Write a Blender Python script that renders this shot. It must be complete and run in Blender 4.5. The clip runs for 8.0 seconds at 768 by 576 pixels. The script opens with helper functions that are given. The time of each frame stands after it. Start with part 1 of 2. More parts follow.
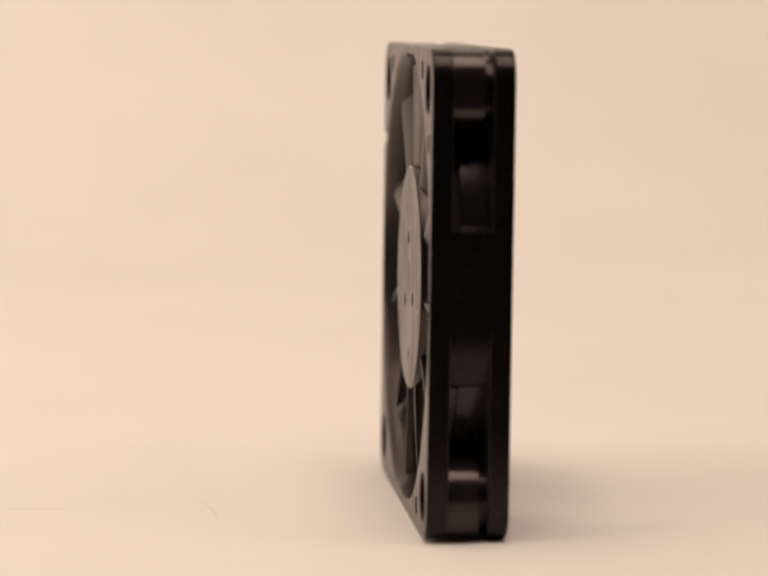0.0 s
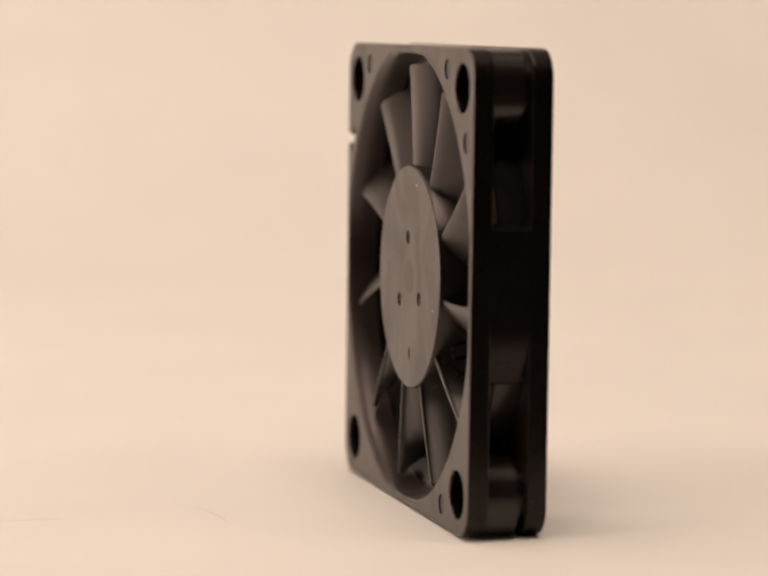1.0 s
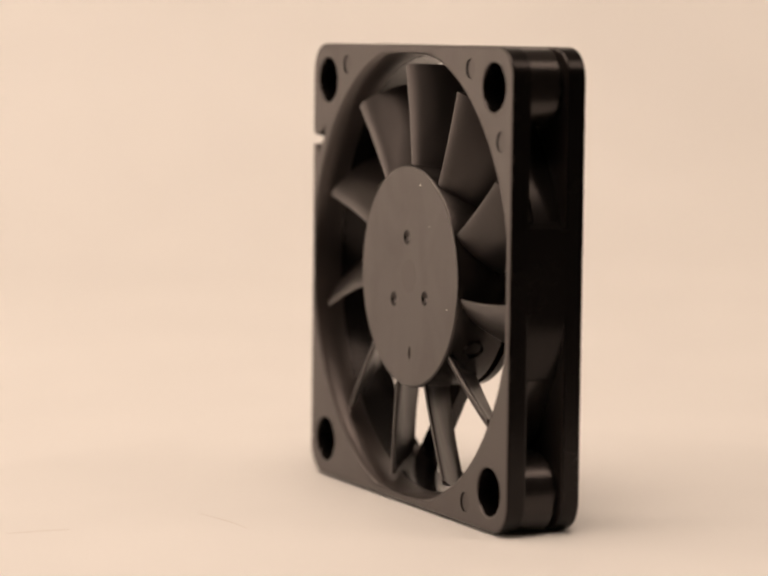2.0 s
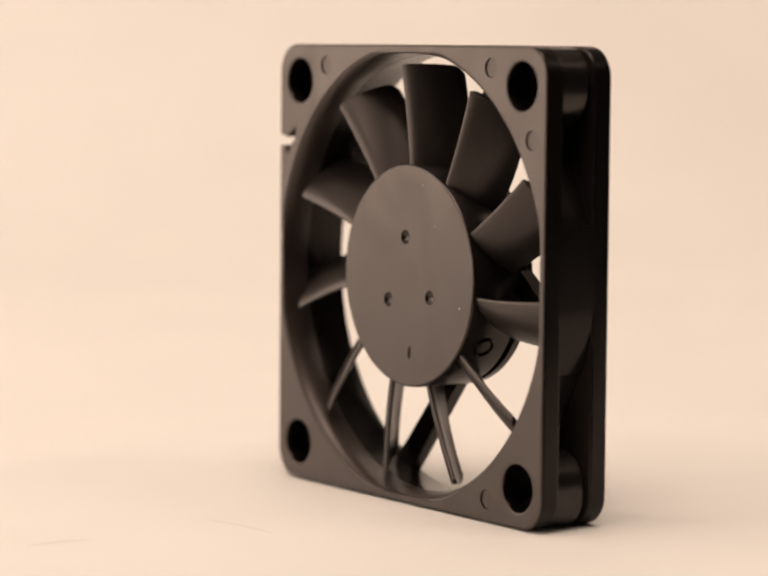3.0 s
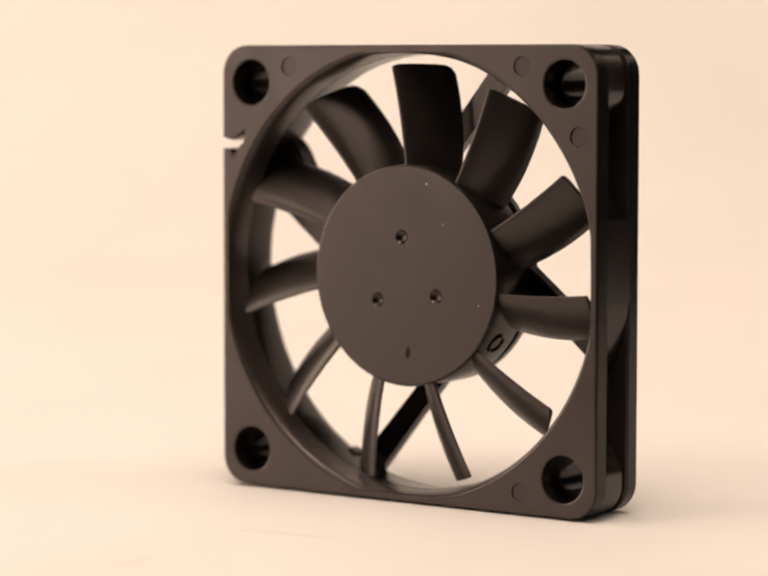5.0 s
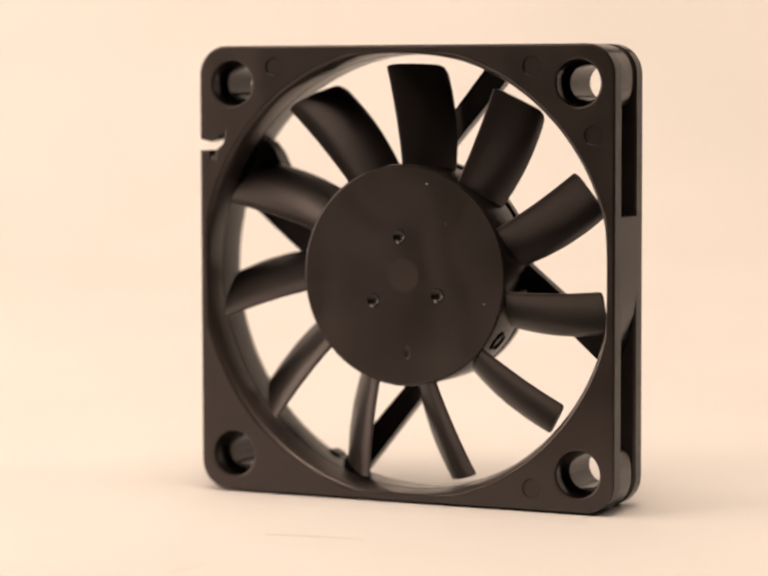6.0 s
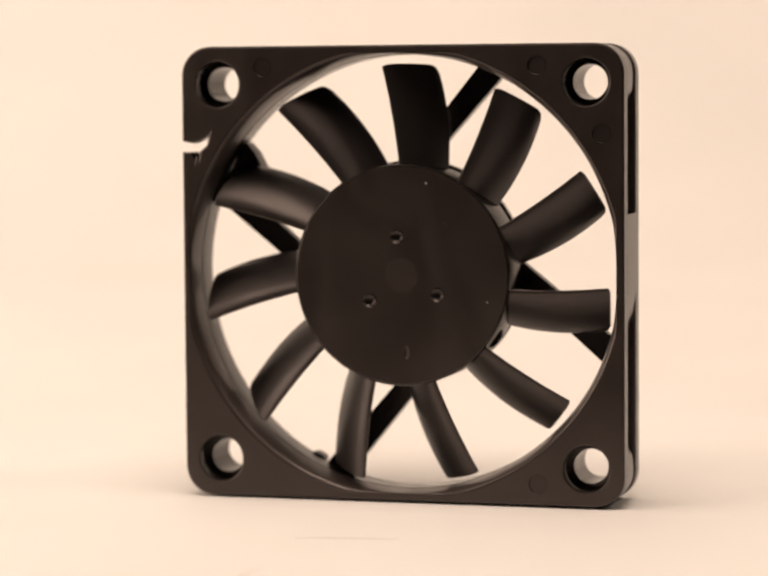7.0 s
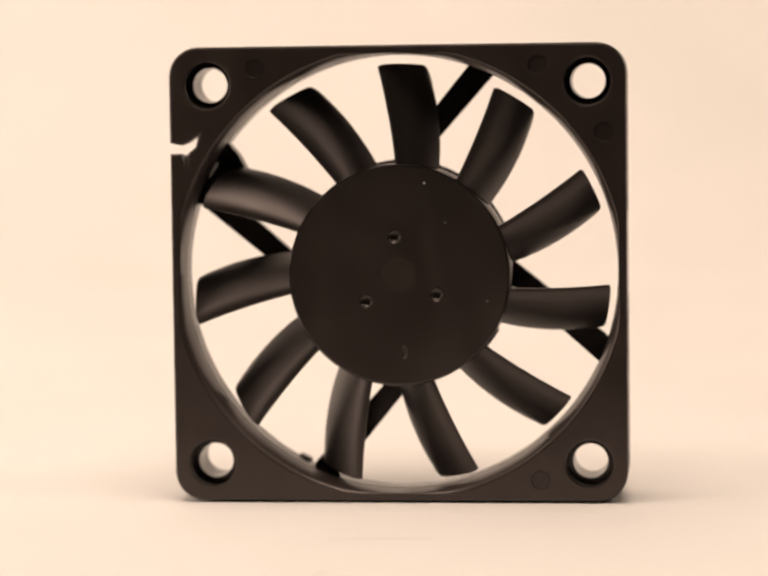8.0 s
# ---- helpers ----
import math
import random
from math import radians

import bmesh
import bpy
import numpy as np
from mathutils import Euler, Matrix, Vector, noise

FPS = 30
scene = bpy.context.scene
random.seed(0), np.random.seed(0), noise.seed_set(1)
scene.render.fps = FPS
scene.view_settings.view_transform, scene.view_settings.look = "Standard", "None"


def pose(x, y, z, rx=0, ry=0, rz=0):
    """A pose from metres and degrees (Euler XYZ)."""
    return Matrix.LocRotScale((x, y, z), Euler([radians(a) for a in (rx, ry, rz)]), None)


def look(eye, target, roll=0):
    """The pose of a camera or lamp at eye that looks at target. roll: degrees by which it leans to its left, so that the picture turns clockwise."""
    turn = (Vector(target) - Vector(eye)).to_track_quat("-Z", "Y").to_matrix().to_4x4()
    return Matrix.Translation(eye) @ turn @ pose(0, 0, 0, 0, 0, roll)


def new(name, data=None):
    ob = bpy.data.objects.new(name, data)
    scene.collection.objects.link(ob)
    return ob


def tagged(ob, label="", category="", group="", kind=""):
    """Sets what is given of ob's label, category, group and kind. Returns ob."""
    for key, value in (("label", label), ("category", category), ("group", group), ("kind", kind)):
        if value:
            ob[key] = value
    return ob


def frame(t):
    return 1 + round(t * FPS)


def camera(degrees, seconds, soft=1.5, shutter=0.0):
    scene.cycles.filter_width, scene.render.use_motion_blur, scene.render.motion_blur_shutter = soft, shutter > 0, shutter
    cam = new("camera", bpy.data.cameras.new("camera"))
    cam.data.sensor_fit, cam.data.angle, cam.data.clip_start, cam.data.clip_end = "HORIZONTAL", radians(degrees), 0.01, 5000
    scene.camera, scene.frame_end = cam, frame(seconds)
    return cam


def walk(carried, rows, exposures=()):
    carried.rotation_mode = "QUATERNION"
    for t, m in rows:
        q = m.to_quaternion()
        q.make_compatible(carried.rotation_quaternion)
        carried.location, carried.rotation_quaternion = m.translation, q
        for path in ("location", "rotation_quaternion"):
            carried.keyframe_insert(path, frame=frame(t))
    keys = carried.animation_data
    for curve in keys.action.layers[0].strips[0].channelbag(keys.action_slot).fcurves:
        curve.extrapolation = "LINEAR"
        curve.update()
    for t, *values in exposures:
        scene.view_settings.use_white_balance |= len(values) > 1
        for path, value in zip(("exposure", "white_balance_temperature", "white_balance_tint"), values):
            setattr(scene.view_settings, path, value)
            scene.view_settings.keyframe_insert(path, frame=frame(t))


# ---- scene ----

# A 60 x 60 x 10 mm cooling fan on a slowly turning paper-covered turntable inside a white photo tent.
MM = 0.001

# ---------------- camera (stands still) ----------------
cam = camera(15.37, 8.0, soft=2.4)
EYE = pose(-1.54 * MM, -370.5 * MM, 66.4 * MM, 90 - 5.824, 0, 0) @ pose(0, 0, 0, 0, 0, -0.906)
cam.data.dof.use_dof = True
cam.data.dof.focus_distance = 0.365
cam.data.dof.aperture_fstop = 17
walk(cam, [(0.0, EYE), (8.0, EYE)],
     exposures=[(0.0, -0.20), (1.6, -0.21), (3.0, -0.06), (3.5, 0.01), (4.5, 0.08), (8.0, 0.09)])

# ---------------- light ----------------
world = bpy.data.worlds.new("world")
scene.world = world
world.use_nodes = True
world.node_tree.nodes["Background"].inputs["Color"].default_value = (1.0, 0.80, 0.63, 1)
world.node_tree.nodes["Background"].inputs["Strength"].default_value = 0.01


def softbox(name, eye, target, size, watts):
    data = bpy.data.lights.new(name, "AREA")
    data.shape, data.size, data.size_y = "RECTANGLE", size[0], size[1]
    data.energy, data.color = watts, (1.0, 0.785, 0.635)
    ob = new(name, data)
    ob.matrix_world = look(eye, target)
    return ob


softbox("lamp_left", (-0.6, 0.06, 0.166), (0, 0.06, 0.166), (0.68, 0.33), 2.15)
softbox("lamp_right", (0.42, -0.16, 0.47), (0, 0.0, 0.02), (0.2, 0.2), 0.5)
softbox("lamp_high_left", (-0.42, -0.16, 0.47), (0, 0.0, 0.02), (0.16, 0.16), 0.5)
softbox("lamp_top", (0.0, -0.16, 0.64), (0, -0.1, 0), (0.34, 0.44), 2.9)
# Fill with no seen source, added to brighten the backdrop and its left corner.
softbox("fill_back", (-0.06, 0.26, 0.56), (-0.48, 0.58, 0.14), (0.60, 0.20), 1.06)


# ---------------- materials ----------------
def nodes_of(name):
    mat = bpy.data.materials.new(name)
    mat.use_nodes = True
    tree = mat.node_tree
    return mat, tree, tree.nodes["Principled BSDF"]


def grain(tree, scale, detail=4.0, rough=0.55):
    co = tree.nodes.new("ShaderNodeTexCoord")
    tex = tree.nodes.new("ShaderNodeTexNoise")
    tex.inputs["Scale"].default_value = scale
    tex.inputs["Detail"].default_value = detail
    tex.inputs["Roughness"].default_value = rough
    tree.links.new(co.outputs["Object"], tex.inputs["Vector"])
    return tex


def ramp(tree, source, low, high, a, b):
    node = tree.nodes.new("ShaderNodeValToRGB")
    node.color_ramp.elements[0].position, node.color_ramp.elements[1].position = low, high
    node.color_ramp.elements[0].color, node.color_ramp.elements[1].color = (*a, 1), (*b, 1)
    tree.links.new(source, node.inputs["Fac"])
    return node


def relief(tree, shader, source, strength, distance):
    node = tree.nodes.new("ShaderNodeBump")
    node.inputs["Strength"].default_value = strength
    node.inputs["Distance"].default_value = distance
    tree.links.new(source, node.inputs["Height"])
    tree.links.new(node.outputs["Normal"], shader.inputs["Normal"])


def plastic(name, dark, light, rough_low, rough_high, spec=0.5, ior=1.5, detail=6.0, bump=0.08):
    mat, tree, shader = nodes_of(name)
    broad, fine = grain(tree, 170.0, detail, 0.62 if detail > 4 else 0.5), grain(tree, 2600.0, 3.0)
    tone = ramp(tree, broad.outputs["Fac"], 0.35, 0.7, dark, light)
    tree.links.new(tone.outputs["Color"], shader.inputs["Base Color"])
    gloss = ramp(tree, broad.outputs["Fac"], 0.2, 0.8, (rough_low,) * 3, (rough_high,) * 3)
    tree.links.new(gloss.outputs["Color"], shader.inputs["Roughness"])
    shader.inputs["Specular IOR Level"].default_value = spec
    shader.inputs["Specular Tint"].default_value = (1.0, 0.89, 0.86, 1)
    shader.inputs["IOR"].default_value = ior
    relief(tree, shader, fine.outputs["Fac"], bump, 0.00005)
    return mat


def smudge(mat, amount):
    """Handling marks: streaky patches where the surface has lost a little of its gloss."""
    tree = mat.node_tree
    shader = tree.nodes["Principled BSDF"]
    co = tree.nodes.new("ShaderNodeTexCoord")
    place = tree.nodes.new("ShaderNodeMapping")
    place.inputs["Scale"].default_value = (130, 130, 70)
    place.inputs["Rotation"].default_value = (0, 0.7, 0)
    tex = tree.nodes.new("ShaderNodeTexNoise")
    tex.inputs["Scale"].default_value = 1.0
    tex.inputs["Detail"].default_value = 4.0
    tex.inputs["Roughness"].default_value = 0.5
    tex.inputs["Distortion"].default_value = 0.8
    tree.links.new(co.outputs["Object"], place.inputs["Vector"])
    tree.links.new(place.outputs["Vector"], tex.inputs["Vector"])
    patch = ramp(tree, tex.outputs["Fac"], 0.42, 0.72, (0, 0, 0), (1, 1, 1))
    total = tree.nodes.new("ShaderNodeMath")
    total.operation = "MULTIPLY_ADD"
    total.inputs[1].default_value = amount
    tree.links.new(patch.outputs["Color"], total.inputs[0])
    tree.links.new(shader.inputs["Roughness"].links[0].from_socket, total.inputs[2])
    tree.links.new(total.outputs["Value"], shader.inputs["Roughness"])


def paper(name, a, b, bump):
    mat, tree, shader = nodes_of(name)
    broad, fine = grain(tree, 14.0, 3.0), grain(tree, 1500.0, 5.0)
    tone = ramp(tree, broad.outputs["Fac"], 0.3, 0.7, a, b)
    tree.links.new(tone.outputs["Color"], shader.inputs["Base Color"])
    shader.inputs["Roughness"].default_value = 0.85
    shader.inputs["Specular IOR Level"].default_value = 0.2
    relief(tree, shader, fine.outputs["Fac"], bump, 0.0002)
    return mat


BLACK = plastic("black_plastic", (0.021, 0.0162, 0.0142), (0.029, 0.0225, 0.0198), 0.26, 0.38, 0.5, 1.6)
HUB = plastic("hub_plastic", (0.019, 0.0148, 0.013), (0.022, 0.0172, 0.015), 0.24, 0.36, 0.5, 1.6, 7.0, 0.1)
MARK = plastic("mould_pin_plastic", (0.016, 0.0122, 0.0104), (0.022, 0.0168, 0.0142), 0.34, 0.44, 0.5, 1.6)
# Inner duct face: shade painted in as a darker base than the outside.
SHADED_DUCT = plastic("shaded_duct_plastic", (0.0055, 0.0048, 0.0045), (0.0085, 0.0074, 0.0068), 0.18, 0.26, 0.2)
ROUGH = plastic("eroded_black_plastic", (0.022, 0.0172, 0.015), (0.025, 0.0196, 0.0172), 0.36, 0.42, 0.5, 1.6)
BLADE = plastic("blade_plastic", (0.011, 0.0090, 0.0082), (0.017, 0.0141, 0.0128), 0.27, 0.37, 0.5, 1.6)
MOULDED = plastic("moulded_black_plastic", (0.010, 0.0085, 0.0078), (0.015, 0.0128, 0.0116), 0.2, 0.28)
# Darker copy of the black plastic: shade painted on sides, gaps and recesses.
SHADED = plastic("shaded_black_plastic", (0.0055, 0.0048, 0.0045), (0.0085, 0.0074, 0.0068), 0.2, 0.27, 0.25, 1.5, 6.0, 0.02)
SLEEVE = plastic("glossy_bore_plastic", (0.012, 0.0100, 0.0092), (0.018, 0.0150, 0.0136), 0.16, 0.24, 0.25)
SHELL = plastic("hub_side_plastic", (0.0105, 0.009, 0.0082), (0.016, 0.0138, 0.0125), 0.2, 0.3)
smudge(BLACK, 0.1)
smudge(HUB, 0.15)
smudge(BLADE, 0.16)
PAPER = paper("white_paper", (0.80, 0.79, 0.77), (0.84, 0.83, 0.81), 0.3)
FABRIC = paper("tent_fabric", (0.80, 0.79, 0.77), (0.83, 0.82, 0.80), 0.3)
ROOM = paper("dim_room_wall", (0.048, 0.043, 0.04), (0.062, 0.056, 0.052), 0.3)
FIBRE = plastic("grey_fibre", (0.70, 0.67, 0.63), (0.75, 0.72, 0.68), 0.7, 0.8, 0.2)
DUST = plastic("pale_dust", (0.6, 0.58, 0.54), (0.7, 0.68, 0.64), 0.7, 0.8, 0.2)


# ---------------- mesh helpers ----------------
def part(name, bm, material, parent=None, label="", bevel=0.0, smooth=35, sides=None):
    bmesh.ops.remove_doubles(bm, verts=bm.verts, dist=1e-7)
    bmesh.ops.recalc_face_normals(bm, faces=bm.faces)
    mesh = bpy.data.meshes.new(name)
    bm.to_mesh(mesh)
    bm.free()
    mesh.materials.append(material)
    for poly in mesh.polygons:
        poly.use_smooth = True
        # Faces turned sideways get the second material, with shade in its colour.
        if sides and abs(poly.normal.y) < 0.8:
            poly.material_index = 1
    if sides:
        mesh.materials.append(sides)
    mesh.set_sharp_from_angle(angle=radians(smooth))
    ob = new(name, mesh)
    ob.parent = parent
    if bevel:
        mod = ob.modifiers.new("edge", "BEVEL")
        mod.width, mod.segments, mod.limit_method, mod.angle_limit = bevel, 2, "ANGLE", radians(40)
        mod.use_clamp_overlap, mod.harden_normals = True, True
    return tagged(ob, label)


def arc(cx, cz, r, a0, a1, n):
    return [(cx + r * math.cos(radians(a0 + (a1 - a0) * i / n)), cz + r * math.sin(radians(a0 + (a1 - a0) * i / n))) for i in range(n + 1)]


def circle(cx, cz, r, n):
    return arc(cx, cz, r, 0, 360 * (n - 1) / n, n - 1)


def slab(loops, y0, y1):
    """A plate in x and z (mm) between the depths y0 and y1, the first loop its outline, the others holes."""
    bm = bmesh.new()
    edges = []
    for loop in loops:
        vs = [bm.verts.new((x * MM, y0 * MM, z * MM)) for x, z in loop]
        edges += [bm.edges.new((a, b)) for a, b in zip(vs, vs[1:] + vs[:1])]
    bmesh.ops.triangle_fill(bm, use_beauty=True, use_dissolve=False, edges=edges)
    made = bmesh.ops.extrude_face_region(bm, geom=bm.faces[:])
    bmesh.ops.translate(bm, verts=[g for g in made["geom"] if isinstance(g, bmesh.types.BMVert)], vec=(0, (y1 - y0) * MM, 0))
    return bm


def shifted(loop, amount):
    """The loop moved by amount (mm) to the left of its way round."""
    out = []
    n = len(loop)
    for i in range(n):
        (ax, az), (bx, bz), (cx, cz) = loop[i - 1], loop[i], loop[(i + 1) % n]
        l0, l1 = math.hypot(bx - ax, bz - az), math.hypot(cx - bx, cz - bz)
        nx, nz = -(bz - az) / l0 - (cz - bz) / l1, (bx - ax) / l0 + (cx - bx) / l1
        size = max(math.hypot(nx, nz), 0.6)
        k = 2 / (size * size)
        out.append((bx + nx * k * amount, bz + nz * k * amount))
    return out


def rounded_slab(loops, y0, y1, b, crisp=0):
    """Like slab, with every rim rounded by b mm but for the last, crisp ones. The outline and the holes all run anticlockwise."""
    bm = bmesh.new()
    steps = [(y0, b), (y0 + 0.28 * b, 0.3 * b), (y0 + b, 0.0), (y1 - b, 0.0), (y1 - 0.28 * b, 0.3 * b), (y1, b)]
    caps = [[], []]
    for k, loop in enumerate(loops):
        rings = []
        if k >= len(loops) - crisp:
            steps = [(y0, 0.06), (y0 + 0.06, 0.0), (y1 - 0.06, 0.0), (y1, 0.06)]
        for y, inset in steps:
            pts = shifted(loop, inset if k == 0 else -inset)
            rings.append([bm.verts.new((x * MM, y * MM, z * MM)) for x, z in pts])
        for a, c in zip(rings, rings[1:]):
            for i in range(len(a)):
                j = (i + 1) % len(a)
                bm.faces.new((a[i], a[j], c[j], c[i]))
        for cap, ring in zip(caps, (rings[0], rings[-1])):
            cap += [bm.edges.get((p, q)) for p, q in zip(ring, ring[1:] + ring[:1])]
    for cap in caps:
        bmesh.ops.triangle_fill(bm, use_beauty=True, use_dissolve=False, edges=cap)
    return bm


def lathe(profile, cx, cz, n, closed=True):
    """Rings of (radius, depth) in mm about the y axis through (cx, cz)."""
    bm = bmesh.new()
    rings = []
    for r, y in profile:
        if r < 1e-6:
            rings.append([bm.verts.new((cx * MM, y * MM, cz * MM))])
        else:
            rings.append([bm.verts.new(((cx + r * math.cos(2 * math.pi * i / n)) * MM, y * MM, (cz + r * math.sin(2 * math.pi * i / n)) * MM)) for i in range(n)])
    pairs = list(zip(rings, rings[1:])) + ([(rings[-1], rings[0])] if closed else [])
    for a, b in pairs:
        for i in range(n):
            j = (i + 1) % n
            quad = []
            for v in (a[i % len(a)], a[j % len(a)], b[j % len(b)], b[i % len(b)]):
                if v not in quad:
                    quad.append(v)
            if len(quad) > 2:
                bm.faces.new(quad)
    return bm


# ---------------- the tent ----------------
def sheet(name, points, x0, x1, thick, material, label):
    """A sheet of one thickness that follows (y, z) points in metres, from x0 to x1."""
    bm = bmesh.new()
    normals = []
    for i in range(len(points)):
        (ya, za), (yb, zb) = points[max(i - 1, 0)], points[min(i + 1, len(points) - 1)]
        length = math.hypot(yb - ya, zb - za)
        normals.append(((zb - za) / length, -(yb - ya) / length))
    rows = []
    for x in (x0, x1):
        rows.append(([bm.verts.new((x, y, z)) for y, z in points], [bm.verts.new((x, y + thick * a, z + thick * b)) for (y, z), (a, b) in zip(points, normals)]))
    (a, c), (b, d) = rows
    for i in range(len(points) - 1):
        bm.faces.new((a[i], a[i + 1], b[i + 1], b[i]))
        bm.faces.new((c[i], d[i], d[i + 1], c[i + 1]))
        bm.faces.new((a[i], c[i], c[i + 1], a[i + 1]))
        bm.faces.new((b[i], b[i + 1], d[i + 1], d[i]))
    bm.faces.new((a[0], b[0], d[0], c[0]))
    bm.faces.new((a[-1], c[-1], d[-1], b[-1]))
    return tagged(part(name, bm, material), label, "backdrop", "", "structure")


def wall(name, x0, x1, y0, y1, z0, z1, material, label):
    bm = bmesh.new()
    bmesh.ops.create_cube(bm, size=1, matrix=Matrix.Translation(((x0 + x1) / 2, (y0 + y1) / 2, (z0 + z1) / 2)) @ Matrix.Diagonal((x1 - x0, y1 - y0, z1 - z0, 1)))
    return tagged(part(name, bm, material), label, "wall", "", "structure")


SWEEP = [(-0.064, -0.002), (-0.04, -0.002), (0.0, -0.002), (0.3, -0.002)] + [(0.3 + 0.3 * math.sin(radians(a)), 0.298 - 0.3 * math.cos(radians(a))) for a in range(5, 91, 5)] + [(0.6, 0.5), (0.6, 0.72)]
sheet("backdrop", SWEEP, -0.62, 0.24, 0.003, PAPER, "white paper sweep curving up into a plain backdrop")
wall("wall_west", -0.63, -0.622, 0.09, 0.62, -0.01, 0.73, FABRIC, "white fabric side of the photo tent")
# Unseen low reflector card, added to brighten the fan's right side.
wall("reflector_east", 0.242, 0.25, 0.16, 0.62, -0.01, 0.24, FABRIC, "low white reflector card added out of view")
tagged(wall("ceiling", -0.63, 0.63, -0.34, 0.62, 0.732, 0.74, FABRIC, "white fabric top of the photo tent"), category="ceiling")
# the dim room in front of the open tent
wall("wall_room_west", -1.51, -1.5, -1.5, 1.0, -0.012, 2.0, ROOM, "dim room wall")
wall("wall_room_east", 1.5, 1.51, -1.5, 1.0, -0.012, 2.0, ROOM, "dim room wall")
wall("wall_room_south", -1.5, 1.5, -1.51, -1.5, -0.012, 2.0, ROOM, "dim room wall")
wall("wall_room_north", -1.5, 1.5, 1.0, 1.01, -0.012, 2.0, ROOM, "dim room wall")
wall("wall_room_top", -1.5, 1.5, -1.5, 1.0, 2.0, 2.01, ROOM, "dim room ceiling")
wall("table_top", -1.5, 1.5, -1.5, 1.0, -0.03, -0.012, ROOM, "dark table under the white sweep")


# ---------------- the turntable ----------------
def turntable():
    profile = [(0, 0), (30, 0), (50, 0), (66, 0), (67.2, 0), (67.8, -0.1), (68, -0.3), (68, -1.2), (67.6, -1.5), (0, -1.5)]
    bm = lathe([(r, y) for r, y in profile], 0, 0, 160, closed=False)
    bmesh.ops.rotate(bm, verts=bm.verts, matrix=Matrix.Rotation(radians(90), 3, "X"))
    table = new("turntable")
    part("disc", bm, PAPER, table)
    return tagged(table, "round turntable top covered with plain white paper", "turntable")


def floor_mark(table, x, y, turn, length, width):
    """A faint fibre that lies on the paper."""
    bm = bmesh.new()
    n = 10
    low, high = [], []
    for i in range(n + 1):
        u = i / n
        w = width * (0.25 + 0.75 * math.sin(math.pi * u)) / 2
        bend = 0.05 * length * math.sin(2.6 * u)
        low.append([bm.verts.new(((u - 0.5) * length * MM, (bend + s * w) * MM, 0.02 * MM)) for s in (-1, 1)])
        high.append([bm.verts.new(((u - 0.5) * length * MM, (bend + s * w * 0.5) * MM, 0.05 * MM)) for s in (-1, 1)])
    for i in range(n):
        bm.faces.new((high[i][0], high[i + 1][0], high[i + 1][1], high[i][1]))
        for s in (0, 1):
            bm.faces.new((low[i][s], low[i + 1][s], high[i + 1][s], high[i][s]))
    bmesh.ops.transform(bm, verts=bm.verts, matrix=pose(x * MM, y * MM, 0, 0, 0, turn))
    return part("fibre", bm, FIBRE, table, "faint grey fibre on the paper")


TABLE = turntable()
floor_mark(TABLE, -4.6, -48.2, 80, 8.0, 0.55)
floor_mark(TABLE, 0.3, -25.2, 5, 13.0, 0.24)


# ---------------- the cooling fan ----------------
HALF, CORNER, FRONT, BACK = 30.0, 3.9, -5.07, 5.07
BORE, SCREW = 28.75, 25.0


def outline(half, radius, slot):
    """A rounded square about (0, 30) with a cable slot (z low, z high, depth) in its left side."""
    pts = []
    for cx, cz, a in ((half - radius, -half + radius, -90), (half - radius, half - radius, 0), (-half + radius, half - radius, 90)):
        pts += arc(cx, cz + 30, radius, a, a + 90, 10)
    if slot:
        low, high, deep = slot
        torn = [(0.0, high + 0.15), (0.42, high - 0.15), (0.7, high + 0.3), (1.0, high + 1.1), (0.9, low + 0.9), (0.64, low + 0.1), (0.6, low - 0.8), (0.52, low - 0.1), (0.46, low - 0.9), (0.38, low), (0.0, low)]
        pts += [(-half + deep * u, z) for u, z in torn]
    return pts + arc(-half + radius, 30 - half + radius, radius, 180, 270, 10)


CORNERS = [(SCREW, 30 + SCREW), (-SCREW, 30 + SCREW), (-SCREW, 30 - SCREW), (SCREW, 30 - SCREW)]


MARKS = [(-18.6, 57.2), (18.6, 57.2), (27.1, 48.4), (18.6, 2.8)]


def moulding_mark(parent, x, z):
    """A shallow round recess left by the mould."""
    bm = lathe([(0, FRONT + 0.18), (1.3, FRONT + 0.18), (1.3, -2.6), (0, -2.6)], x, z, 24, closed=False)
    return part("moulding_mark", bm, MARK, parent, "shallow round moulding mark")


def mouth():
    """The inlet's rim: a wide circle cut off where it meets the straight sides."""
    pts = []
    for i in range(144):
        a = 2 * math.pi * i / 144
        r = min(29.9, 29.0 / max(abs(math.cos(a)), abs(math.sin(a))))
        pts.append((r * math.cos(a), 30 + r * math.sin(a)))
    return pts


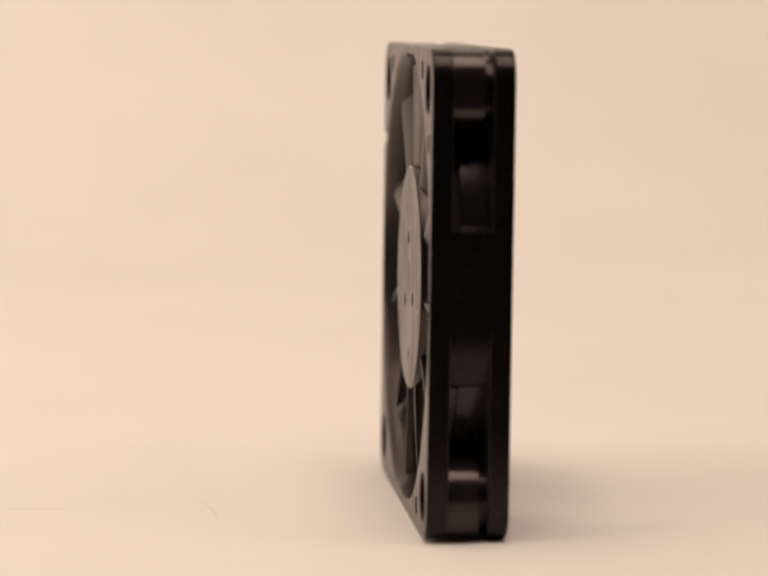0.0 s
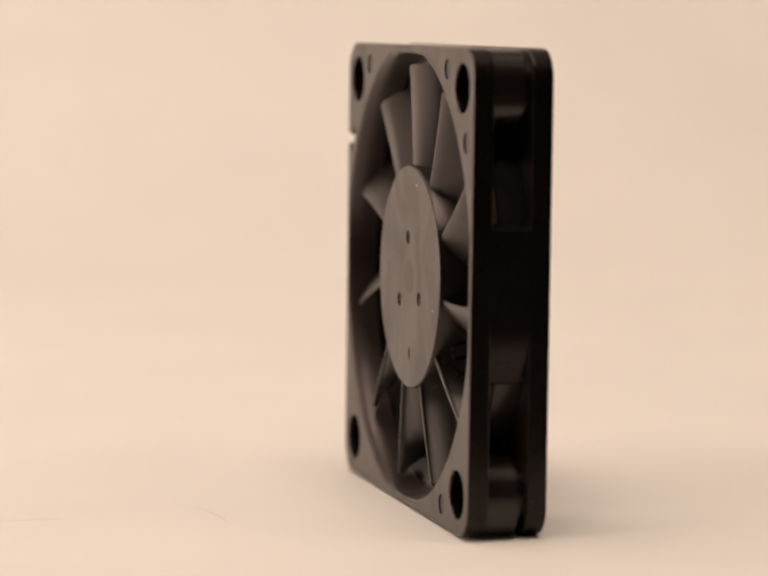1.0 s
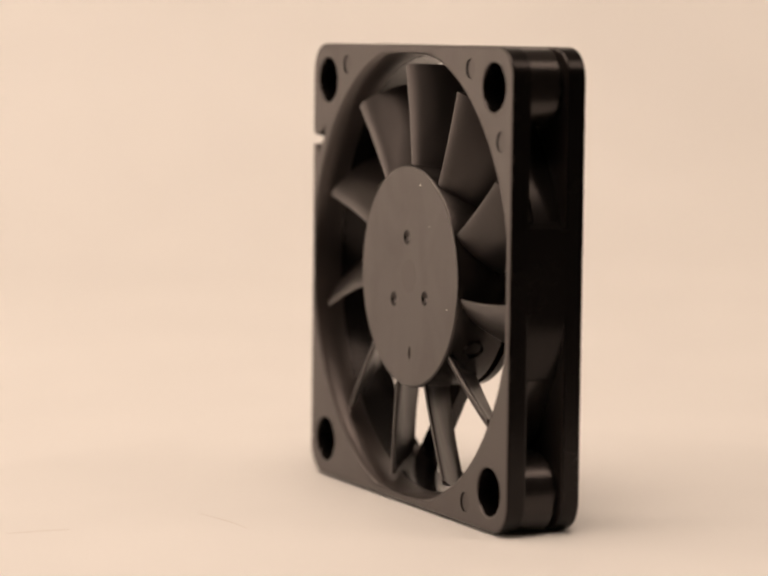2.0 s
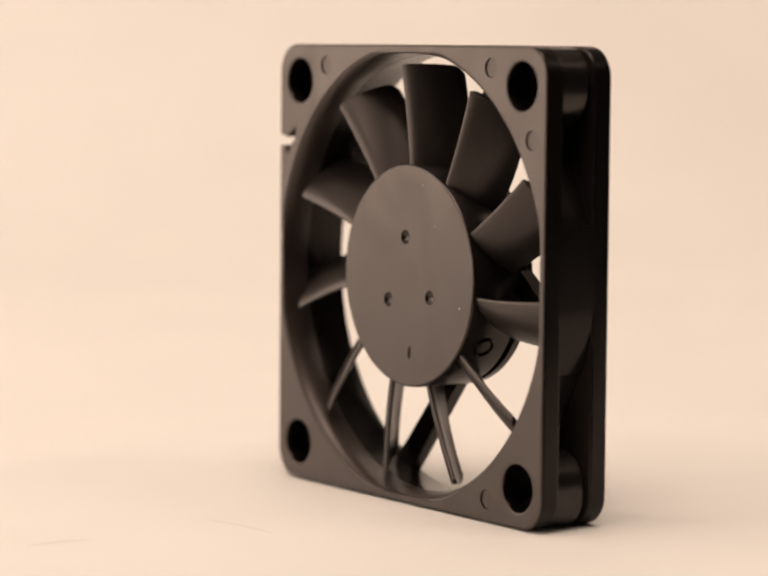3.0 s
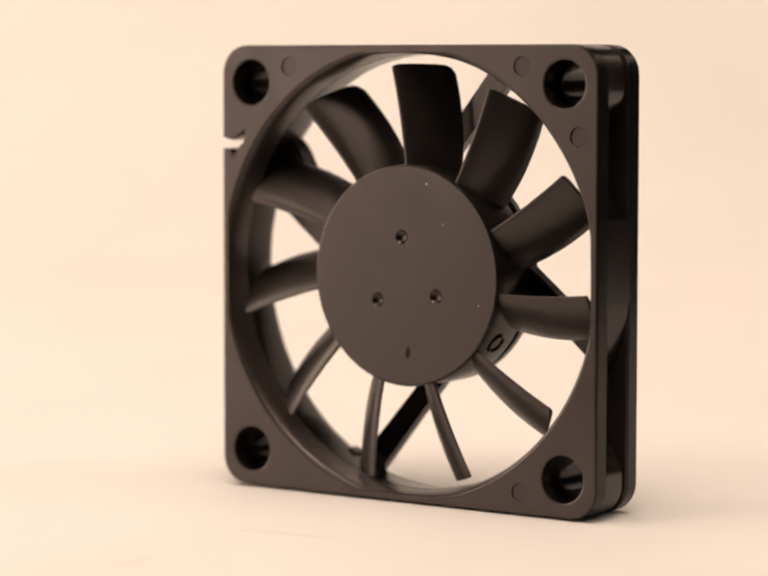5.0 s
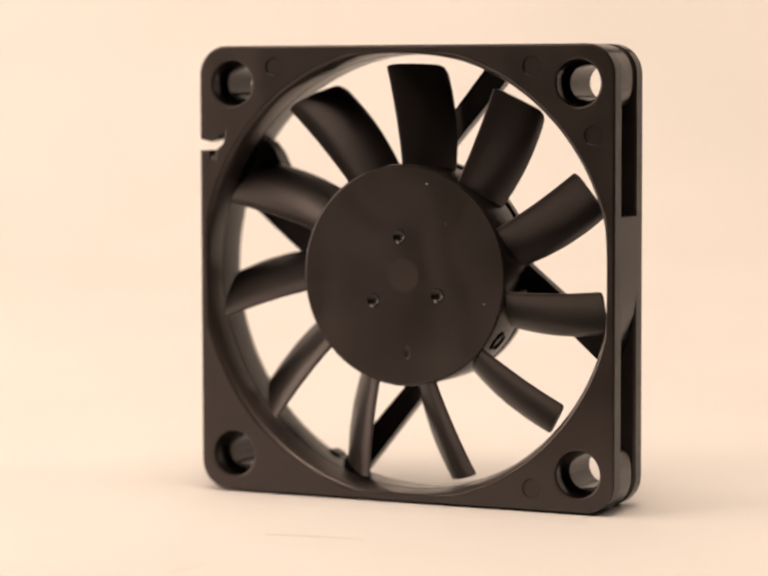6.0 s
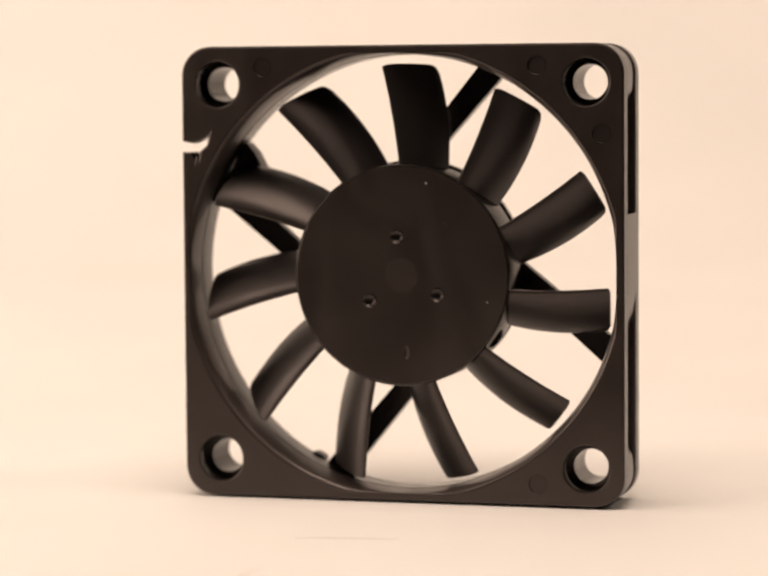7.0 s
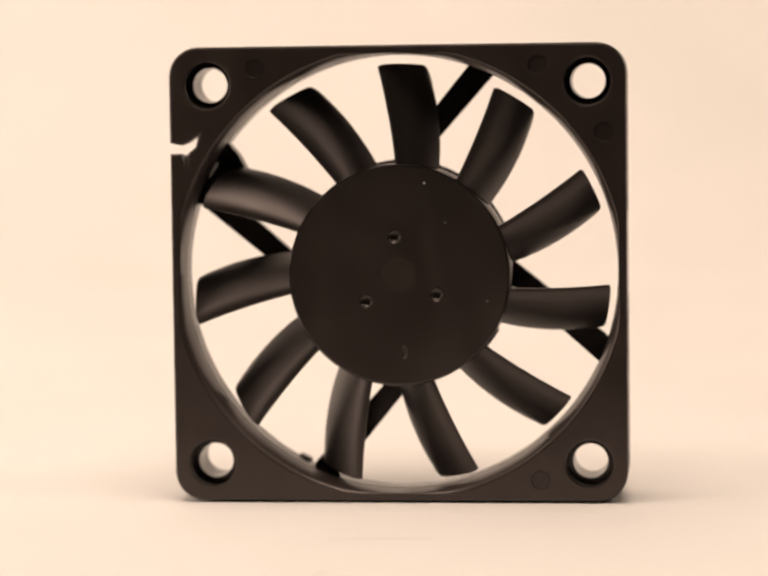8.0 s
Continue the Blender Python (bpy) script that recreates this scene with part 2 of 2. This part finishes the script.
def inlet():
    """The flare from the mouth down to the round duct."""
    bm = bmesh.new()
    rings = []
    bell = [(math.sin(radians(a)), FRONT + 0.03 + 4.0 * (1 - math.cos(radians(a)))) for a in range(0, 91, 10)]
    for k, y in bell + [(0.5, -1.2), (0.0, -4.6)]:
        ring = []
        for x, z in mouth():
            r = math.hypot(x, z - 30)
            q = (r + (BORE + 0.05 - r) * k) / r
            ring.append(bm.verts.new((x * q * MM, y * MM, (30 + (z - 30) * q) * MM)))
        rings.append(ring)
    for a, b in zip(rings, rings[1:] + rings[:1]):
        for i in range(len(a)):
            j = (i + 1) % len(a)
            bm.faces.new((a[i], a[j], b[j], b[i]))
    return bm


def build_housing(fan):
    housing = new("housing")
    housing.parent = fan
    holes = [circle(x, z, 3.0, 32) for x, z in CORNERS] + [circle(x, z, 1.2, 24) for x, z in MARKS]
    front = part("front_flange", rounded_slab([outline(HALF, CORNER, (46.0, 47.3, 3.8))] + holes + [mouth()], FRONT, -2.4, 0.3, len(MARKS) + 1), BLACK, housing, "square front flange with a slot for the cable", smooth=20, sides=SHADED)
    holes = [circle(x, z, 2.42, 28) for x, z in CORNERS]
    part("rear_flange", rounded_slab([outline(HALF, CORNER, (45.0, 47.8, 3.4)), circle(0, 30, BORE + 0.6, 96)] + holes, 2.5, BACK, 0.3), BLACK, housing, smooth=20, sides=SHADED)
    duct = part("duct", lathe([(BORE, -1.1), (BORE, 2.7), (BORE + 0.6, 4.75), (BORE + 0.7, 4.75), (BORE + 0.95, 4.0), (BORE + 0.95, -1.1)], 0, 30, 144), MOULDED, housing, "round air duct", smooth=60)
    duct.data.materials.append(SHADED_DUCT)
    # Faces turned inward take the darker copy with shade in its colour.
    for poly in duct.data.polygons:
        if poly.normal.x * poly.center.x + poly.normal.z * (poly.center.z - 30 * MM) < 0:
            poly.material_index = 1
    part("inlet_flare", inlet(), BLACK, housing, "flared rim of the air inlet")
    # corner posts round the screw holes
    for sx, sz in ((1, 1), (-1, 1), (-1, -1), (1, -1)):
        post = [(sx * x, 30 + sz * z) for x, z in arc(25.0, 25.0, 4.88, -84, 0, 14) + arc(26.05, 26.05, 3.85, 2, 88, 14) + arc(25.0, 25.0, 4.88, 90, 174, 14) + [(20.5, 20.5)]]
        for y0, y1, r in ((-2.5, -1.9, 3.0), (-1.9, 1.4, 2.42)):
            part("screw_post", slab([post, circle(sx * SCREW, 30 + sz * SCREW, r, 28)], y0, y1), MOULDED, housing, smooth=50)
        stub = lathe([(2.42, 1.3), (2.42, 2.6), (4.1, 2.6), (4.1, 1.3)], sx * SCREW, 30 + sz * SCREW, 28)
        part("screw_collar", stub, SHADED, housing)
        bore = lathe([(2.3, -1.92), (2.3, BACK - 0.2), (2.45, BACK - 0.2), (2.45, -1.92)], sx * SCREW, 30 + sz * SCREW, 36)
        part("screw_bore", bore, SLEEVE, housing, "smooth bore of the screw hole")
    # flat side walls where the duct comes nearest to the outline
    for k in range(4):
        bm = slab([arc(0, 30, BORE + 0.5, -23, 17.5, 12)[::-1] + [(28.0, 19.2), (29.1, 22.2), (29.8, 25.0), (30.004, 27.5), (30.004, 37.9)]], -2.78, 2.88)
        bmesh.ops.rotate(bm, verts=bm.verts, cent=(0, 0, 30 * MM), matrix=Matrix.Rotation(radians(90 * k), 3, "Y"))
        part("side_wall", bm, SHADED, housing, smooth=25)
    for x, z in MARKS:
        moulding_mark(front, x, z)
    return housing


def build_mount(fan):
    mount = new("motor_mount")
    mount.parent = fan
    part("base_plate", lathe([(0, 3.5), (14.1, 3.5), (14.8, 3.9), (14.8, BACK - 0.2), (14.5, BACK), (0, BACK)], 0, 30, 96, closed=False), MOULDED, mount)
    for k in range(4):
        (x0, z0), (x1, z1) = (11.05, 27.55), (-0.35, 13.75)
        length = math.hypot(x1 - x0, z1 - z0)
        nx, nz = (z1 - z0) / length, -(x1 - x0) / length
        ring = [(x0 + nx * 1.45, z0 + nz * 1.45), (x1 + nx * 1.35, z1 + nz * 1.35), (x1 - nx * 1.35, z1 - nz * 1.35), (x0 - nx * 2.0, z0 - nz * 2.0)]
        bm = slab([[(x, 30 + z) for x, z in ring]], 2.9, BACK - 0.3)
        bmesh.ops.rotate(bm, verts=bm.verts, cent=(0, 0, 30 * MM), matrix=Matrix.Rotation(radians(90 * k), 3, "Y"))
        part("strut", bm, MOULDED, mount, bevel=0.3 * MM)
    # block that leads the cable from the duct to the mount
    guide = [(r * math.cos(radians(a)), 30 + r * math.sin(radians(a))) for r, a in ((29.0, 143.5), (27.0, 144.5), (24.9, 147), (24.0, 152), (23.4, 158), (29.0, 160))]
    part("cable_guide", slab([guide], 1.5, BACK - 0.4), SHADED, mount, bevel=0.3 * MM)
    clip = [(r * math.cos(radians(a)), 30 + r * math.sin(radians(a))) for r, a in ((29.0, 239.5), (28.6, 240), (28.5, 243), (29.0, 244))]
    part("clip", slab([clip], 2.6, BACK - 0.4), BLACK, mount, bevel=0.2 * MM)
    return mount


def blade_mesh():
    """One blade at the top of the hub: a cambered strip with a rounded nose, front edge turned back against the rear edge."""
    bm = bmesh.new()
    nr, nc = 12, 20
    rows = []
    for i in range(nr + 1):
        u = i / nr
        a0, a1 = -1.2 + (-5.3 + 1.2) * u, 19.4 + (7.9 - 19.4) * u
        y0, y1 = -4.0, 1.85
        thick = 1.0 - 0.25 * u
        side = ([], [])
        for j in range(nc + 1):
            v = (j / nc) ** 1.7  # the outer corners are rounded off
            tip = 27.75 - (1.1 * ((v - 0.75) / 0.25) ** 3 if v > 0.75 else 0.0) - (0.3 * ((0.12 - v) / 0.12) ** 2 if v < 0.12 else 0.0)
            rr = 14.2 + (tip - 14.2) * u
            lean = math.sin(math.pi * v) * 0.5
            a = radians(a0 + (a1 - a0) * v)
            y = y0 + (y1 - y0) * v
            # camber along the chord's normal, a rounded nose and a thickness that thins towards the rear edge
            nose = min(v / 0.2, 1.0)
            t = thick * math.sqrt(nose * (2 - nose)) * (1 - 0.6 * max(v - 0.2, 0.0) / 0.8) / 2
            for s, out in ((-1, side[0]), (1, side[1])):
                off = lean + s * t
                tang, axial = off * 0.70, -off * 0.71
                ang = a + tang / rr
                out.append(bm.verts.new((rr * math.sin(ang) * MM, (y + axial) * MM, rr * math.cos(ang) * MM)))
        rows.append(side)
    for i in range(nr):
        for j in range(nc):
            for s in (0, 1):
                bm.faces.new((rows[i][s][j], rows[i][s][j + 1], rows[i + 1][s][j + 1], rows[i + 1][s][j]))
        bm.faces.new((rows[i][0][nc], rows[i][1][nc], rows[i + 1][1][nc], rows[i + 1][0][nc]))
    for i in (0, nr):
        for j in range(1, nc):
            bm.faces.new((rows[i][0][j], rows[i][0][j + 1], rows[i][1][j + 1], rows[i][1][j]))
        bm.faces.new((rows[i][0][0], rows[i][0][1], rows[i][1][1]))
    return bm


def pitted_hub():
    """The hub's cap: a disc with three conical pits, a small slot pit and a rounded rim."""
    pits = [(-0.55, 35.1, 0.98), (-4.34, 26.65, 0.98), (4.95, 27.5, 0.98)]
    slot = [(0.6 + 0.42 * x, 19.9 + 0.95 * z) for x, z in circle(0, 0, 1, 20)]
    bm = slab([circle(0, 30, 14.3, 96)] + [circle(x, z, r, 20) for x, z, r in pits] + [slot], -4.5, -4.46)
    return bm, pits


def build_impeller(fan):
    impeller = new("impeller")
    impeller.parent = fan
    impeller.location = (0.14 * MM, 0, -0.2 * MM)
    bm, pits = pitted_hub()
    cap = part("hub_cap", bm, HUB, impeller, "flat round hub cap with three small pits")
    part("hub_shell", lathe([(14.3, -4.5), (14.5, -4.44), (14.62, -4.25), (14.62, 2.9), (13.2, 2.9), (13.2, -4.2), (14.3, -4.2)], 0, 30, 96), SHELL, impeller)
    bm = lathe([(1.5, -0.3), (1.5, 0.1), (1.3, 0.28), (1.1, 0.1), (0.95, -0.1), (0.0, -0.05)], 0, 0, 28, closed=False)
    bmesh.ops.rotate(bm, verts=bm.verts, matrix=Matrix.Rotation(radians(90), 3, "X"))
    bmesh.ops.transform(bm, verts=bm.verts, matrix=pose(0, -0.8 * MM, 30 * MM) @ pose(0, 0, 0, 0, 90 + 35.7, 0) @ pose(0, 0, 14.62 * MM))
    part("eyelet", bm, SHADED, impeller, "raised ring round a small hole in the hub's side")
    for x, z, r in pits:
        part("pit", lathe([(r, -4.5), (r * 0.84, -4.3), (r * 0.55, -4.1), (r * 0.2, -4.05), (0, -4.04)], x, z, 20, closed=False), SHELL, cap)
    bm = lathe([(1, -4.5), (0.8, -4.36), (0.4, -4.24), (0, -4.22)], 0, 0, 20, closed=False)
    bmesh.ops.transform(bm, verts=bm.verts, matrix=Matrix.Translation((0.6 * MM, 0, 19.9 * MM)) @ Matrix.Diagonal((0.42, 1, 0.95, 1)))
    part("slot", bm, MARK, cap, "small dark upright slot")
    part("centre_mark", lathe([(0, -4.512), (2.2, -4.512), (2.22, -4.5), (2.22, -4.44), (0, -4.44)], 0, 30, 40, closed=False), ROUGH, cap, "faint round mark in the middle", smooth=12)
    for x, z, r in ((3.45, 42.1, 0.14), (11.6, 26.6, 0.09), (6.1, 36.9, 0.06)):
        bm = bmesh.new()
        bmesh.ops.create_icosphere(bm, subdivisions=2, radius=r * MM, matrix=Matrix.Translation((x * MM, -4.52 * MM, z * MM)))
        part("dust_speck", bm, DUST, cap, "tiny pale speck of dust")
    first = part("blade", blade_mesh(), BLADE, impeller, "", smooth=50)
    first.location = (0, 0, 30 * MM)
    for k in range(1, 11):
        blade = new("blade", first.data)
        blade.parent = impeller
        blade.location = (0, 0, 30 * MM)
        blade.rotation_euler = (0, 2 * math.pi * k / 11, 0)
    return impeller


FAN = tagged(new("cooling_fan"), "square black plastic computer cooling fan standing upright on white paper", "fan")
build_housing(FAN)
build_mount(FAN)
build_impeller(FAN)


# ---------------- what moves ----------------
def motions():
    """The turntable turns evenly and carries the fan."""
    turns = [(t / 10, -84.71 + 9.797 * t / 10) for t in range(81)]
    walk(TABLE, [(t, pose(0, 0, 0, 0, 0, a)) for t, a in turns])
    walk(FAN, [(t, pose(0, 0, 0.15 * MM, 0, 0, a) @ pose(0.142 * MM, 5.329 * MM, 0, -1.663, 0, 0)) for t, a in turns])


motions()
